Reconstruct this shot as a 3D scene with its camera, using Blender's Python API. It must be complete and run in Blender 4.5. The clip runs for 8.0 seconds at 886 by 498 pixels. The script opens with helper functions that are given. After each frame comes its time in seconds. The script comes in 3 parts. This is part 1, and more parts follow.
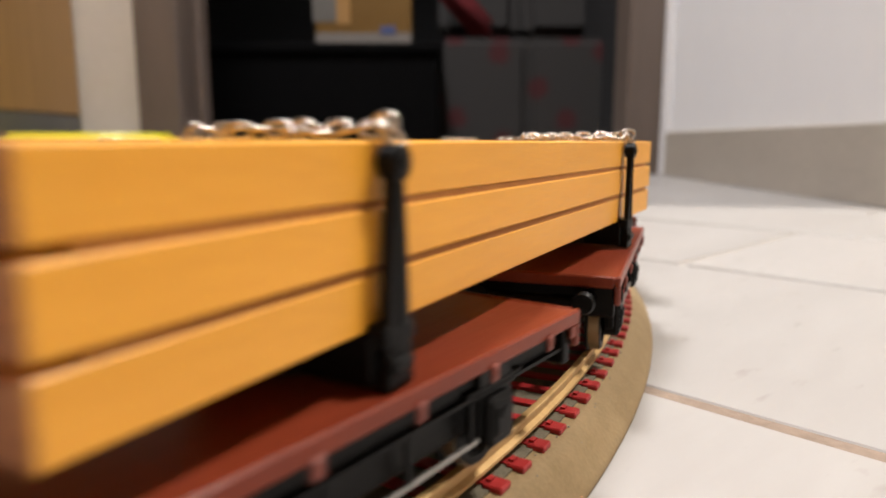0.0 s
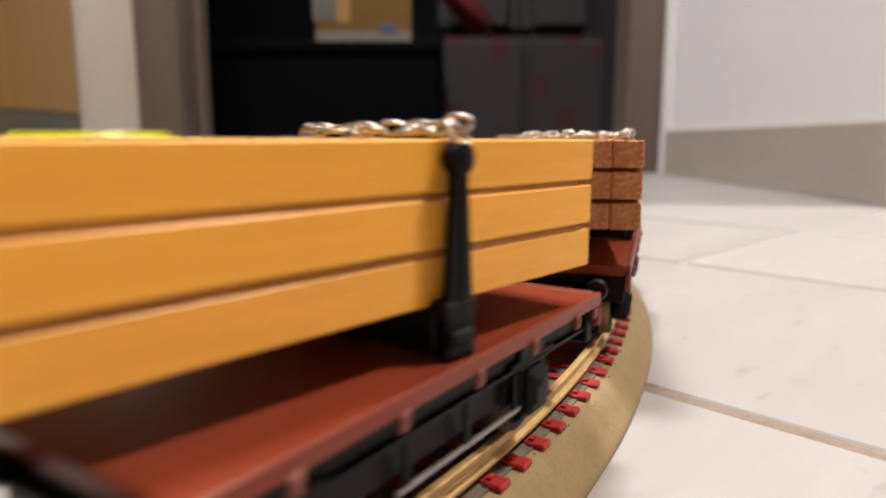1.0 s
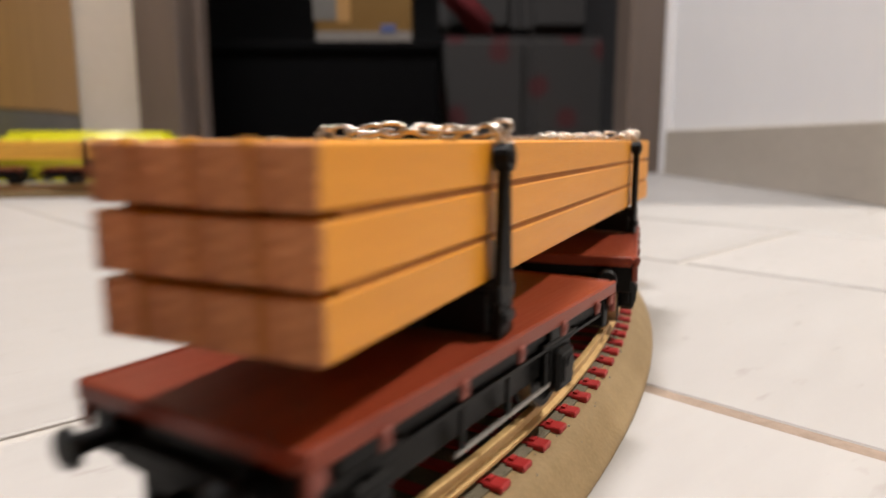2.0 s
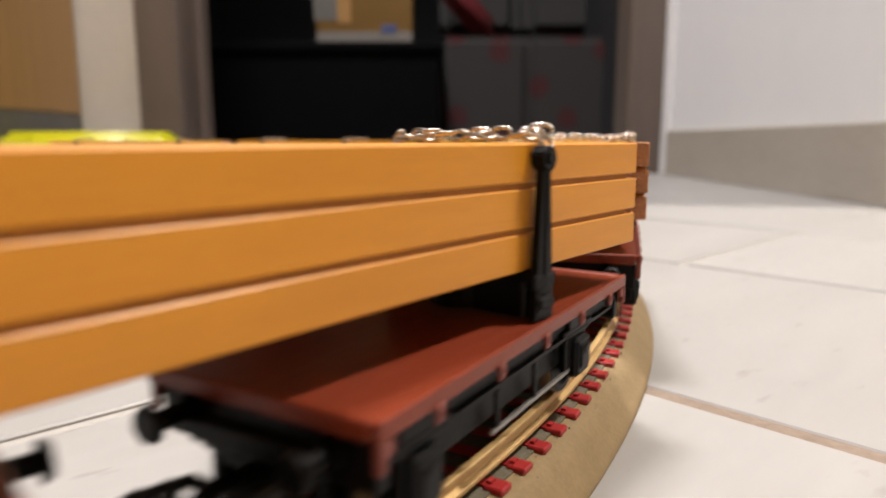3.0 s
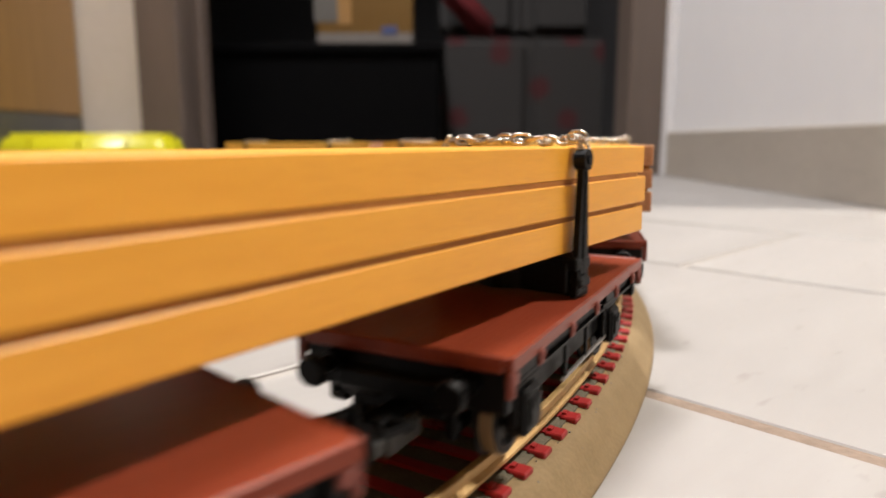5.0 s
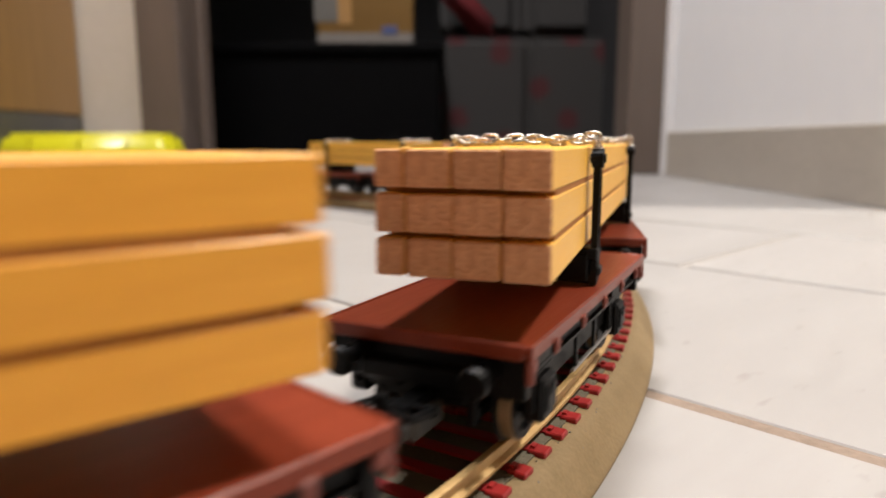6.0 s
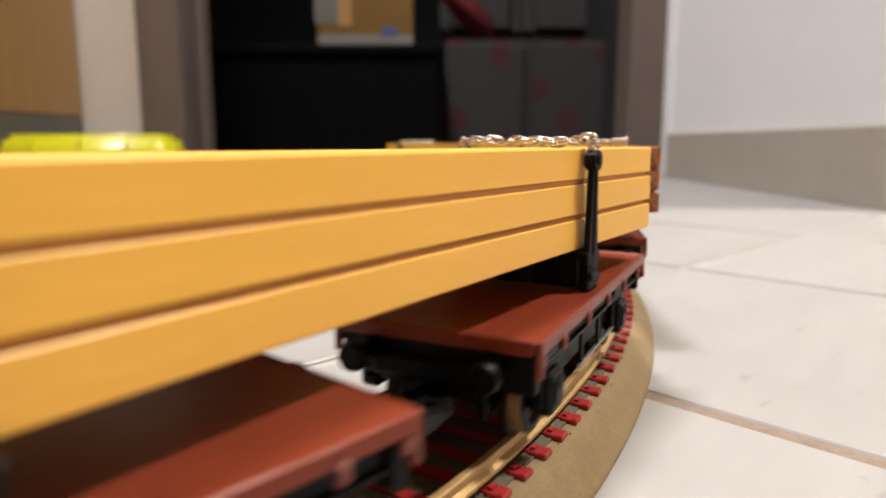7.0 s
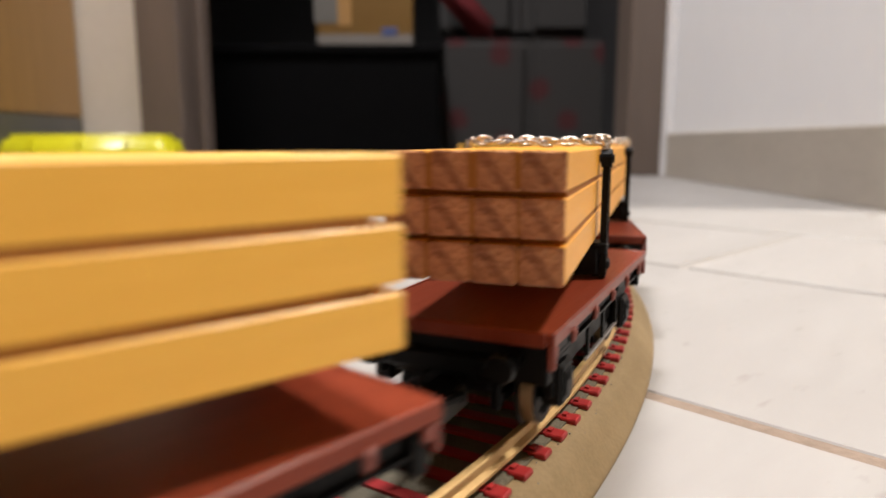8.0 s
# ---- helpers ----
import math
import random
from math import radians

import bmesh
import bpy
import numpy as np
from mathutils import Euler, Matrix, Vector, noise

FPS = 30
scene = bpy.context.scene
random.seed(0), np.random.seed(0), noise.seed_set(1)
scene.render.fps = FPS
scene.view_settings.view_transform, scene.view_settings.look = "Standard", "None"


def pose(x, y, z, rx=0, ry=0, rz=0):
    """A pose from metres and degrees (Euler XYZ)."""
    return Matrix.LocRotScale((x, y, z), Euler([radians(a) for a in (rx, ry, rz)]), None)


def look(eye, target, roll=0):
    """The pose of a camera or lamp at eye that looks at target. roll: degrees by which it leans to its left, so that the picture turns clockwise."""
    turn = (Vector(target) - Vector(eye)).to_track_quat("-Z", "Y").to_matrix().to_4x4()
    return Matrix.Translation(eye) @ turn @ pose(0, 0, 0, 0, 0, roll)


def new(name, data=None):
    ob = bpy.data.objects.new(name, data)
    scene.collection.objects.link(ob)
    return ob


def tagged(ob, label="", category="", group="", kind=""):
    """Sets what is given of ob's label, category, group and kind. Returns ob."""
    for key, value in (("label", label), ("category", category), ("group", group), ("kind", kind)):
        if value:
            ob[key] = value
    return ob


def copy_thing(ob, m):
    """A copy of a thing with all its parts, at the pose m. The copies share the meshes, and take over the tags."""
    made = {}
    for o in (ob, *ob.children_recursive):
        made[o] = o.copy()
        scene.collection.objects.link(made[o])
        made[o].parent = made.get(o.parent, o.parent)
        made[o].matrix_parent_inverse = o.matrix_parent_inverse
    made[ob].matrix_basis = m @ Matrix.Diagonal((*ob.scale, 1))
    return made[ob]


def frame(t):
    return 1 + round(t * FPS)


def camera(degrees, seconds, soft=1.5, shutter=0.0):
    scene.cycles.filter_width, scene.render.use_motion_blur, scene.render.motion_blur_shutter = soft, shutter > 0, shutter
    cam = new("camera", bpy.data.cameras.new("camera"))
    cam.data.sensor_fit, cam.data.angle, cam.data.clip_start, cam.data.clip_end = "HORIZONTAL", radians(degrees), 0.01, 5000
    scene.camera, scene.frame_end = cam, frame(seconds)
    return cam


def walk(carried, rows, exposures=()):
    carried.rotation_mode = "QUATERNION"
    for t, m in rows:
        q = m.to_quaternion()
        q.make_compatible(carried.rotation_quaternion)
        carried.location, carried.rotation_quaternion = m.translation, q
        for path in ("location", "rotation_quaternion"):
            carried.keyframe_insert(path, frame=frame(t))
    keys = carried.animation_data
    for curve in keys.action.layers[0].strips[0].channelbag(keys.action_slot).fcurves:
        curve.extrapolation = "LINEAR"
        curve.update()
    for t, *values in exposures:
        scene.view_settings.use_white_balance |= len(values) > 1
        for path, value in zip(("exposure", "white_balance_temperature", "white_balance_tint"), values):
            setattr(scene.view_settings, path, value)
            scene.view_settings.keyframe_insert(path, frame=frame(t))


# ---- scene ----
# ---- camera ----
EYE_H = 0.0524          # lens height over the tiles
PITCH = 80.85           # 90 less the tilt down
cam = camera(66.7, 8.0, soft=1.7, shutter=0.5)
cam.data.dof.use_dof = True
cam.data.dof.focus_distance = 0.112
cam.data.dof.aperture_fstop = 18.0
PATH = [  # seconds, height drift in mm, yaw, tilt up
    (0.0, 0.0, 0.0, 0.12), (0.5, 0.0, 0.0, 0.0), (1.0, 0.0, 0.0, 0.0), (1.5, 0.0, 0.0, 0.0), (2.0, 0.1, 0.02, 0.0),
    (3.5, 0.6, 0.09, 0.02), (4.0, 0.7, 0.09, 0.08), (4.5, 0.9, 0.10, 0.10), (6.0, 1.0, 0.13, 0.08),
    (6.5, 1.0, 0.13, 0.13), (7.0, 1.0, 0.13, 0.20), (7.5, 1.0, 0.12, 0.22), (8.0, 1.0, 0.11, 0.19)]
walk(cam, [(t, pose(0, 0, EYE_H + dz * 0.001, PITCH + up, 0, yaw)) for t, dz, yaw, up in PATH])

# ---- world and light ----
scene.view_settings.exposure = 0.22
world = bpy.data.worlds.new("world")
world.use_nodes = True
world.node_tree.nodes["Background"].inputs[0].default_value = (0.02, 0.02, 0.022, 1)
world.node_tree.nodes["Background"].inputs[1].default_value = 0.0
scene.world = world
LAMPS = [((-0.33, 0.52, 2.36), 62.0, 0.46, (1.0, 0.96, 0.96)), ((1.30, 0.40, 2.34), 84.0, 0.30, (1.0, 0.92, 0.83))]
for at, watts, wide, tint in LAMPS:
    light = new("ceiling_lamp_light", bpy.data.lights.new("ceiling_lamp_light", "AREA"))
    light.data.shape, light.data.size, light.data.energy, light.data.color = "DISK", wide, watts, tint
    light.matrix_world = look(at, (at[0], at[1] - 0.001, 0))

# ---- plan, metres ----
CX, CY, R = -0.3118, 0.2829, 0.3654      # centre of the loop and radius of the track's middle
RAIL_Z = 0.0116                           # top of the rails
DECK = 0.0163                             # deck over rail top
WALL_X = 0.361
WALL_END = 0.53        # out of view: white wall cut short, room widened to let the second lamp in
DOOR_Y = 1.125
ROOM_X0, ROOM_X1, ROOM_Y0, CEIL = -2.3, 2.2, -1.7, 2.45
GAP_INNER = 0.0965                        # between the two bolsters of a load
WAGON_GAP = 0.1006                        # between wagons of a pair


# ---- materials ----
def nodes_of(name):
    m = bpy.data.materials.new(name)
    m.use_nodes = True
    return m, m.node_tree.nodes, m.node_tree.links, m.node_tree.nodes["Principled BSDF"]


def grain(name, a, b, rough=0.5, scale=40.0, stretch=(1, 1, 1), bump=0.1, metal=0.0, fine=6.0, depth=0.0004, spread=0.25, per_object=0.0, coat=0.0, spec=0.5):
    """Two colours mixed by coarse and fine noise, with roughness variation and bump; object space, in metres."""
    m, n, l, p = nodes_of(name)
    tc, mp = n.new("ShaderNodeTexCoord"), n.new("ShaderNodeMapping")
    mp.inputs["Scale"].default_value = stretch
    l.new(tc.outputs["Object"], mp.inputs["Vector"])
    n1, n2 = n.new("ShaderNodeTexNoise"), n.new("ShaderNodeTexNoise")
    for k, s, d in ((n1, scale, 4), (n2, scale * fine, 6)):
        k.inputs["Scale"].default_value, k.inputs["Detail"].default_value = s, d
        l.new(mp.outputs[0], k.inputs["Vector"])
    mix = n.new("ShaderNodeMath")
    mix.operation = "MULTIPLY_ADD"
    mix.inputs[1].default_value = 0.55
    l.new(n1.outputs["Fac"], mix.inputs[0])
    half = n.new("ShaderNodeMath")
    half.operation = "MULTIPLY"
    half.inputs[1].default_value = 0.45
    l.new(n2.outputs["Fac"], half.inputs[0])
    l.new(half.outputs[0], mix.inputs[2])
    ramp = n.new("ShaderNodeValToRGB")
    ramp.color_ramp.elements[0].position, ramp.color_ramp.elements[1].position = 0.5 - spread, 0.5 + spread
    ramp.color_ramp.elements[0].color, ramp.color_ramp.elements[1].color = (*a, 1), (*b, 1)
    l.new(mix.outputs[0], ramp.inputs[0])
    out = ramp.outputs[0]
    if per_object:
        info, hsv = n.new("ShaderNodeObjectInfo"), n.new("ShaderNodeHueSaturation")
        ma = n.new("ShaderNodeMath")
        ma.operation = "MULTIPLY_ADD"
        ma.inputs[1].default_value, ma.inputs[2].default_value = per_object, 1 - per_object / 2
        l.new(info.outputs["Random"], ma.inputs[0])
        l.new(ma.outputs[0], hsv.inputs["Value"])
        l.new(out, hsv.inputs["Color"])
        out = hsv.outputs[0]
    l.new(out, p.inputs["Base Color"])
    rr = n.new("ShaderNodeMapRange")
    rr.inputs["To Min"].default_value, rr.inputs["To Max"].default_value = max(0.03, rough - 0.1), min(1, rough + 0.1)
    l.new(n2.outputs["Fac"], rr.inputs["Value"])
    l.new(rr.outputs[0], p.inputs["Roughness"])
    p.inputs["Metallic"].default_value = metal
    p.inputs["Coat Weight"].default_value = coat
    p.inputs["Specular IOR Level"].default_value = spec
    if bump:
        bp = n.new("ShaderNodeBump")
        bp.inputs["Strength"].default_value, bp.inputs["Distance"].default_value = bump, depth
        l.new(n2.outputs["Fac"], bp.inputs["Height"])
        l.new(bp.outputs[0], p.inputs["Normal"])
    return m


M_TILE = grain("pale_stone_tile", (0.2918, 0.2768, 0.2633), (0.3597, 0.3475, 0.3345), 0.42, 5, (1, 5, 1), 0.25, fine=7, spread=0.3, per_object=0.05, depth=0.0005)


def tile_marks(m):
    """Sparse darker pits and drawn-out scuffs on the glazed face."""
    n, l = m.node_tree.nodes, m.node_tree.links
    p = n["Principled BSDF"]
    src = p.inputs["Base Color"].links[0].from_socket
    tc, mp, nz = n.new("ShaderNodeTexCoord"), n.new("ShaderNodeMapping"), n.new("ShaderNodeTexNoise")
    mp.inputs["Scale"].default_value = (55, 190, 1)
    l.new(tc.outputs["Object"], mp.inputs["Vector"])
    nz.inputs["Scale"].default_value, nz.inputs["Detail"].default_value = 1.0, 3
    l.new(mp.outputs[0], nz.inputs["Vector"])
    r = n.new("ShaderNodeValToRGB")
    r.color_ramp.elements[0].position, r.color_ramp.elements[1].position = 0.64, 0.78
    r.color_ramp.elements[0].color, r.color_ramp.elements[1].color = (1, 1, 1, 1), (0.74, 0.71, 0.68, 1)
    l.new(nz.outputs["Fac"], r.inputs[0])
    mx = n.new("ShaderNodeMix")
    mx.data_type, mx.blend_type = "RGBA", "MULTIPLY"
    mx.inputs["Factor"].default_value = 1.0
    l.new(src, mx.inputs["A"])
    l.new(r.outputs[0], mx.inputs["B"])
    l.new(mx.outputs["Result"], p.inputs["Base Color"])


tile_marks(M_TILE)
M_GROUT = grain("grey_brown_grout", (0.3236, 0.3033, 0.2764), (0.3909, 0.3639, 0.337), 0.9, 120, bump=0.4)
M_STAIN = grain("brown_stained_grout", (0.15, 0.108, 0.08), (0.28, 0.215, 0.165), 0.9, 60, bump=0.5, fine=9, depth=0.0008)
M_WALL = grain("white_wall_paint", (0.79, 0.795, 0.82), (0.83, 0.835, 0.85), 0.8, 6, bump=0.15, depth=0.001)
# for surfaces out of view only, dark to cut their bounce light
M_UNSEEN_DARK = grain("unseen_dark_surround", (0.08415, 0.07178, 0.0594), (0.104, 0.0891, 0.07425), 0.8, 6, bump=0.15, depth=0.001)
M_SKIRT = grain("greige_skirting_tile", (0.4, 0.365, 0.315), (0.51, 0.465, 0.405), 0.4, 9, (1, 1, 3), 0.1)
M_CASING = grain("grey_brown_door_casing", (0.112, 0.086, 0.070), (0.155, 0.12, 0.10), 0.5, 12, (4, 4, 0.4), 0.1)
M_WHITE_TRIM = grain("cream_painted_trim", (0.5456, 0.5016, 0.44), (0.616, 0.572, 0.5104), 0.5, 12, bump=0.05)
M_CABINET = grain("tan_wood_veneer", (0.2805, 0.153, 0.0527), (0.374, 0.2125, 0.0765), 0.4, 9, (6, 6, 0.5), 0.1)
M_PLINTH = grain("dark_grey_plinth", (0.085, 0.085, 0.0765), (0.136, 0.1275, 0.119), 0.5, 14, bump=0.05)
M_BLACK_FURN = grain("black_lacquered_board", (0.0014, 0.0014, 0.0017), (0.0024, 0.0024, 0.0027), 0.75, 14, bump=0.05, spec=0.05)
M_DARK_WALL = grain("near_black_unlit_wall", (0.0112, 0.0112, 0.0128), (0.016, 0.016, 0.0176), 0.85, 5, bump=0.1)
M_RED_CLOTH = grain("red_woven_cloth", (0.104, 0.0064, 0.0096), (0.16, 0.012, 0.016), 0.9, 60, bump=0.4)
# yellow and white darkened in place of the weak light behind the doorway
M_YELLOW_DIM = grain("yellow_printed_card_dimmed", (0.1162, 0.05808, 0.006336), (0.1531, 0.0792, 0.009504), 0.5, 9, bump=0.05)
M_WHITE_DIM = grain("white_printed_card_dimmed", (0.1456, 0.1344, 0.1232), (0.1848, 0.1736, 0.1596), 0.5, 14, bump=0.05)
M_BLUE = grain("blue_print", (0.04, 0.06, 0.17), (0.06, 0.09, 0.22), 0.5, 30, bump=0.05)
M_LIME = grain("lime_yellow_plastic", (0.5412, 0.5084, 0.00984), (0.6232, 0.5904, 0.0164), 0.32, 18, bump=0.05)
M_BED = grain("tan_moulded_ballast", (0.1948, 0.1335, 0.0635), (0.2814, 0.202, 0.1046), 0.72, 160, bump=0.35, fine=8, depth=0.0003, spec=0.3)
M_BED_DARK = grain("olive_grey_bed_shade", (0.078, 0.069, 0.045), (0.15, 0.126, 0.084), 0.8, 300, bump=0.6, fine=6, depth=0.0004)
M_RAIL = grain("worn_brass_rail", (0.40, 0.25, 0.095), (0.58, 0.40, 0.18), 0.5, 140, bump=0.4, metal=0.45, depth=0.0001)
M_SLEEPER = grain("red_plastic_sleeper", (0.2598, 0.007793, 0.009094), (0.3507, 0.01299, 0.01428), 0.5, 200, bump=0.15, per_object=0.15, depth=0.0002)
M_DECK = grain("red_brown_plastic_deck", (0.1358, 0.02188, 0.009053), (0.2075, 0.03847, 0.0166), 0.34, 70, (0.25, 5, 1), 0.2, fine=9, depth=0.0002, spread=0.26, spec=0.24)
M_TAB = grain("faded_red_plastic_bracket", (0.1615, 0.034, 0.0221), (0.2295, 0.05525, 0.03825), 0.5, 150, bump=0.1, depth=0.0001)
M_BLACK = grain("black_moulded_plastic", (0.00144, 0.00144, 0.001584), (0.00336, 0.00336, 0.00336), 0.45, 150, bump=0.2, depth=0.0001, spec=0.14)
M_GREY_METAL = grain("dull_grey_metal", (0.20, 0.19, 0.18), (0.32, 0.30, 0.28), 0.4, 150, bump=0.1, metal=0.8, depth=0.0001)
M_DULL_GREY = grain("dull_grey_plastic", (0.03825, 0.03825, 0.0357), (0.06375, 0.0629, 0.0578), 0.5, 150, bump=0.15, depth=0.0001)
M_TYRE = grain("worn_brassy_steel", (0.20, 0.15, 0.09), (0.38, 0.29, 0.17), 0.45, 150, bump=0.1, metal=0.8, depth=0.0001)
M_CHAIN = grain("bright_nickel_chain", (0.44, 0.39, 0.335), (0.66, 0.61, 0.545), 0.28, 300, bump=0.1, metal=1.0, depth=0.0001)
WOOD_SIDE = {
    "honey": grain("honey_varnished_pine", (0.68, 0.30, 0.020), (0.83, 0.40, 0.042), 0.42, 60, (1, 9, 9), 0.15, fine=5, per_object=0.10, depth=0.0002, spread=0.35),
    # darker honey in place of the shade that falls near the camera
    "amber": grain("shaded_varnished_pine", (0.50, 0.195, 0.007), (0.62, 0.26, 0.014), 0.42, 60, (1, 9, 9), 0.15, fine=5, per_object=0.10, depth=0.0002, spread=0.35),
    "pale": grain("pale_varnished_pine", (0.76, 0.405, 0.050), (0.85, 0.485, 0.078), 0.42, 60, (1, 9, 9), 0.15, fine=5, per_object=0.08, depth=0.0002, spread=0.35)}
WOOD_END = grain("sawn_pine_end_grain", (0.36, 0.135, 0.055), (0.64, 0.30, 0.14), 0.75, 210, (1, 1.2, 1.5), 1.0, fine=4, per_object=0.22, depth=0.0010, spread=0.17)
WOOD_END_PALE = grain("pale_pine_end_grain", (0.46, 0.215, 0.10), (0.68, 0.36, 0.19), 0.75, 210, (1, 1.1, 1.7), 0.9, fine=4, per_object=0.16, depth=0.0006, spread=0.22)
M_GROOVE = grain("brown_groove_shade", (0.27, 0.095, 0.011), (0.37, 0.14, 0.02), 0.8, 150, bump=0.2, depth=0.0002)


def sawn_material():
    """End grain crossed by slanting saw marks."""
    m = WOOD_END.copy()
    m.name = "pine_end_grain_with_saw_marks"
    n, l = m.node_tree.nodes, m.node_tree.links
    p = n["Principled BSDF"]
    src = p.inputs["Base Color"].links[0].from_socket
    tc, mp, wv = n.new("ShaderNodeTexCoord"), n.new("ShaderNodeMapping"), n.new("ShaderNodeTexWave")
    mp.inputs["Rotation"].default_value = (radians(-46), 0, 0)
    l.new(tc.outputs["Object"], mp.inputs["Vector"])
    wv.bands_direction = "Y"
    wv.inputs["Scale"].default_value, wv.inputs["Distortion"].default_value = 82, 5.0
    l.new(mp.outputs[0], wv.inputs["Vector"])
    r = n.new("ShaderNodeValToRGB")
    r.color_ramp.elements[0].position, r.color_ramp.elements[1].position = 0.1, 0.45
    r.color_ramp.elements[0].color, r.color_ramp.elements[1].color = (0.66, 0.58, 0.55, 1), (1, 1, 1, 1)
    l.new(wv.outputs["Fac"], r.inputs[0])
    mx = n.new("ShaderNodeMix")
    mx.data_type, mx.blend_type = "RGBA", "MULTIPLY"
    mx.inputs["Factor"].default_value = 1.0
    l.new(src, mx.inputs["A"])
    l.new(r.outputs[0], mx.inputs["B"])
    l.new(mx.outputs["Result"], p.inputs["Base Color"])
    return m


WOOD_END_SAWN = sawn_material()


def fabric_material():
    """Grey cloth with scattered dull red flowers, both darkened in place of weak light."""
    m, n, l, p = nodes_of("flowered_cloth_dimmed")
    tc, vo = n.new("ShaderNodeTexCoord"), n.new("ShaderNodeTexVoronoi")
    vo.inputs["Scale"].default_value = 6.5
    mp = n.new("ShaderNodeMapping")
    mp.inputs["Rotation"].default_value = (math.pi / 2, 0, 0)
    l.new(tc.outputs["Object"], mp.inputs["Vector"])
    vo.voronoi_dimensions = "2D"
    l.new(mp.outputs[0], vo.inputs["Vector"])
    nz = n.new("ShaderNodeTexNoise")
    nz.inputs["Scale"].default_value = 60
    l.new(tc.outputs["Object"], nz.inputs["Vector"])
    add = n.new("ShaderNodeMath")
    add.operation = "MULTIPLY_ADD"
    add.inputs[1].default_value = 0.16
    l.new(nz.outputs["Fac"], add.inputs[0])
    l.new(vo.outputs["Distance"], add.inputs[2])
    r = n.new("ShaderNodeValToRGB")
    r.color_ramp.elements[0].position, r.color_ramp.elements[1].position = 0.20, 0.31
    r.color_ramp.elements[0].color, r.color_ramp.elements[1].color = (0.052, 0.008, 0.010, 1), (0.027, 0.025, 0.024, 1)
    l.new(add.outputs[0], r.inputs[0])
    l.new(r.outputs[0], p.inputs["Base Color"])
    p.inputs["Roughness"].default_value = 0.9
    b = n.new("ShaderNodeBump")
    b.inputs["Strength"].default_value, b.inputs["Distance"].default_value = 0.3, 0.002
    l.new(nz.outputs["Fac"], b.inputs["Height"])
    l.new(b.outputs[0], p.inputs["Normal"])
    return m


M_FABRIC = fabric_material()


def glow_material():
    m, n, l, p = nodes_of("lit_opal_glass")
    p.inputs["Base Color"].default_value = (0.9, 0.88, 0.85, 1)
    p.inputs["Emission Color"].default_value = (1.0, 0.88, 0.74, 1)
    p.inputs["Emission Strength"].default_value = 2.0
    return m


M_GLOW = glow_material()


# ---- mesh helpers ----
def add_box(bm, size, at=(0, 0, 0), bevel=0.0, turn=None, segments=1):
    m = Matrix.Translation(at) @ (turn or Matrix()) @ Matrix.Diagonal((*size, 1))
    g = bmesh.ops.create_cube(bm, size=1, matrix=m)
    if bevel:
        edges = list({e for v in g["verts"] for e in v.link_edges})
        bmesh.ops.bevel(bm, geom=edges, offset=bevel, segments=segments, affect="EDGES")
    return bm


def add_cyl(bm, radius, depth, at=(0, 0, 0), axis="Z", segments=16, radius2=None):
    turn = {"Z": Matrix(), "X": pose(0, 0, 0, 0, 90, 0), "Y": pose(0, 0, 0, 90, 0, 0)}[axis]
    bmesh.ops.create_cone(bm, cap_ends=True, segments=segments, radius1=radius, radius2=radius if radius2 is None else radius2,
                          depth=depth, matrix=Matrix.Translation(at) @ turn)
    return bm


def boxed(size, at=(0, 0, 0), bevel=0.0, segments=1):
    return add_box(bmesh.new(), size, at, bevel, None, segments)


def mesh_of(name, bm, *mats, smooth=False):
    me = bpy.data.meshes.new(name)
    bm.to_mesh(me)
    bm.free()
    for m in mats:
        me.materials.append(m)
    if smooth:
        me.shade_smooth()
    return me


def part(name, bm, mat, parent, label="", smooth=False):
    """One bmesh, or a ready mesh, as one object under a thing or part."""
    me = bm if isinstance(bm, bpy.types.Mesh) else mesh_of(name, bm, mat, smooth=smooth)
    ob = new(name, me)
    ob.parent = parent
    if label:
        ob["label"] = label
    return ob


def thing(name, label, category, group="", kind="", at=None):
    ob = new(name)
    ob.empty_display_size = 0.01
    if at is not None:
        ob.matrix_basis = at
    return tagged(ob, label, category, group, kind)


def solid(name, bm, mat, label, category, kind="", smooth=False, at=None):
    ob = new(name, mesh_of(name, bm, mat, smooth=smooth))
    if at is not None:
        ob.matrix_basis = at
    return tagged(ob, label, category, "", kind)


def ring(bm, profile, segments=288):
    """Sweeps a closed (radius, height) profile round the loop's centre."""
    loops = []
    for i in range(segments):
        a = 2 * math.pi * i / segments
        loops.append([bm.verts.new((CX + r * math.cos(a), CY + r * math.sin(a), z)) for r, z in profile])
    for i in range(segments):
        p, q = loops[i], loops[(i + 1) % segments]
        for k in range(len(profile)):
            j = (k + 1) % len(profile)
            bm.faces.new((p[k], p[j], q[j], q[k]))
    bmesh.ops.recalc_face_normals(bm, faces=bm.faces)
    return bm


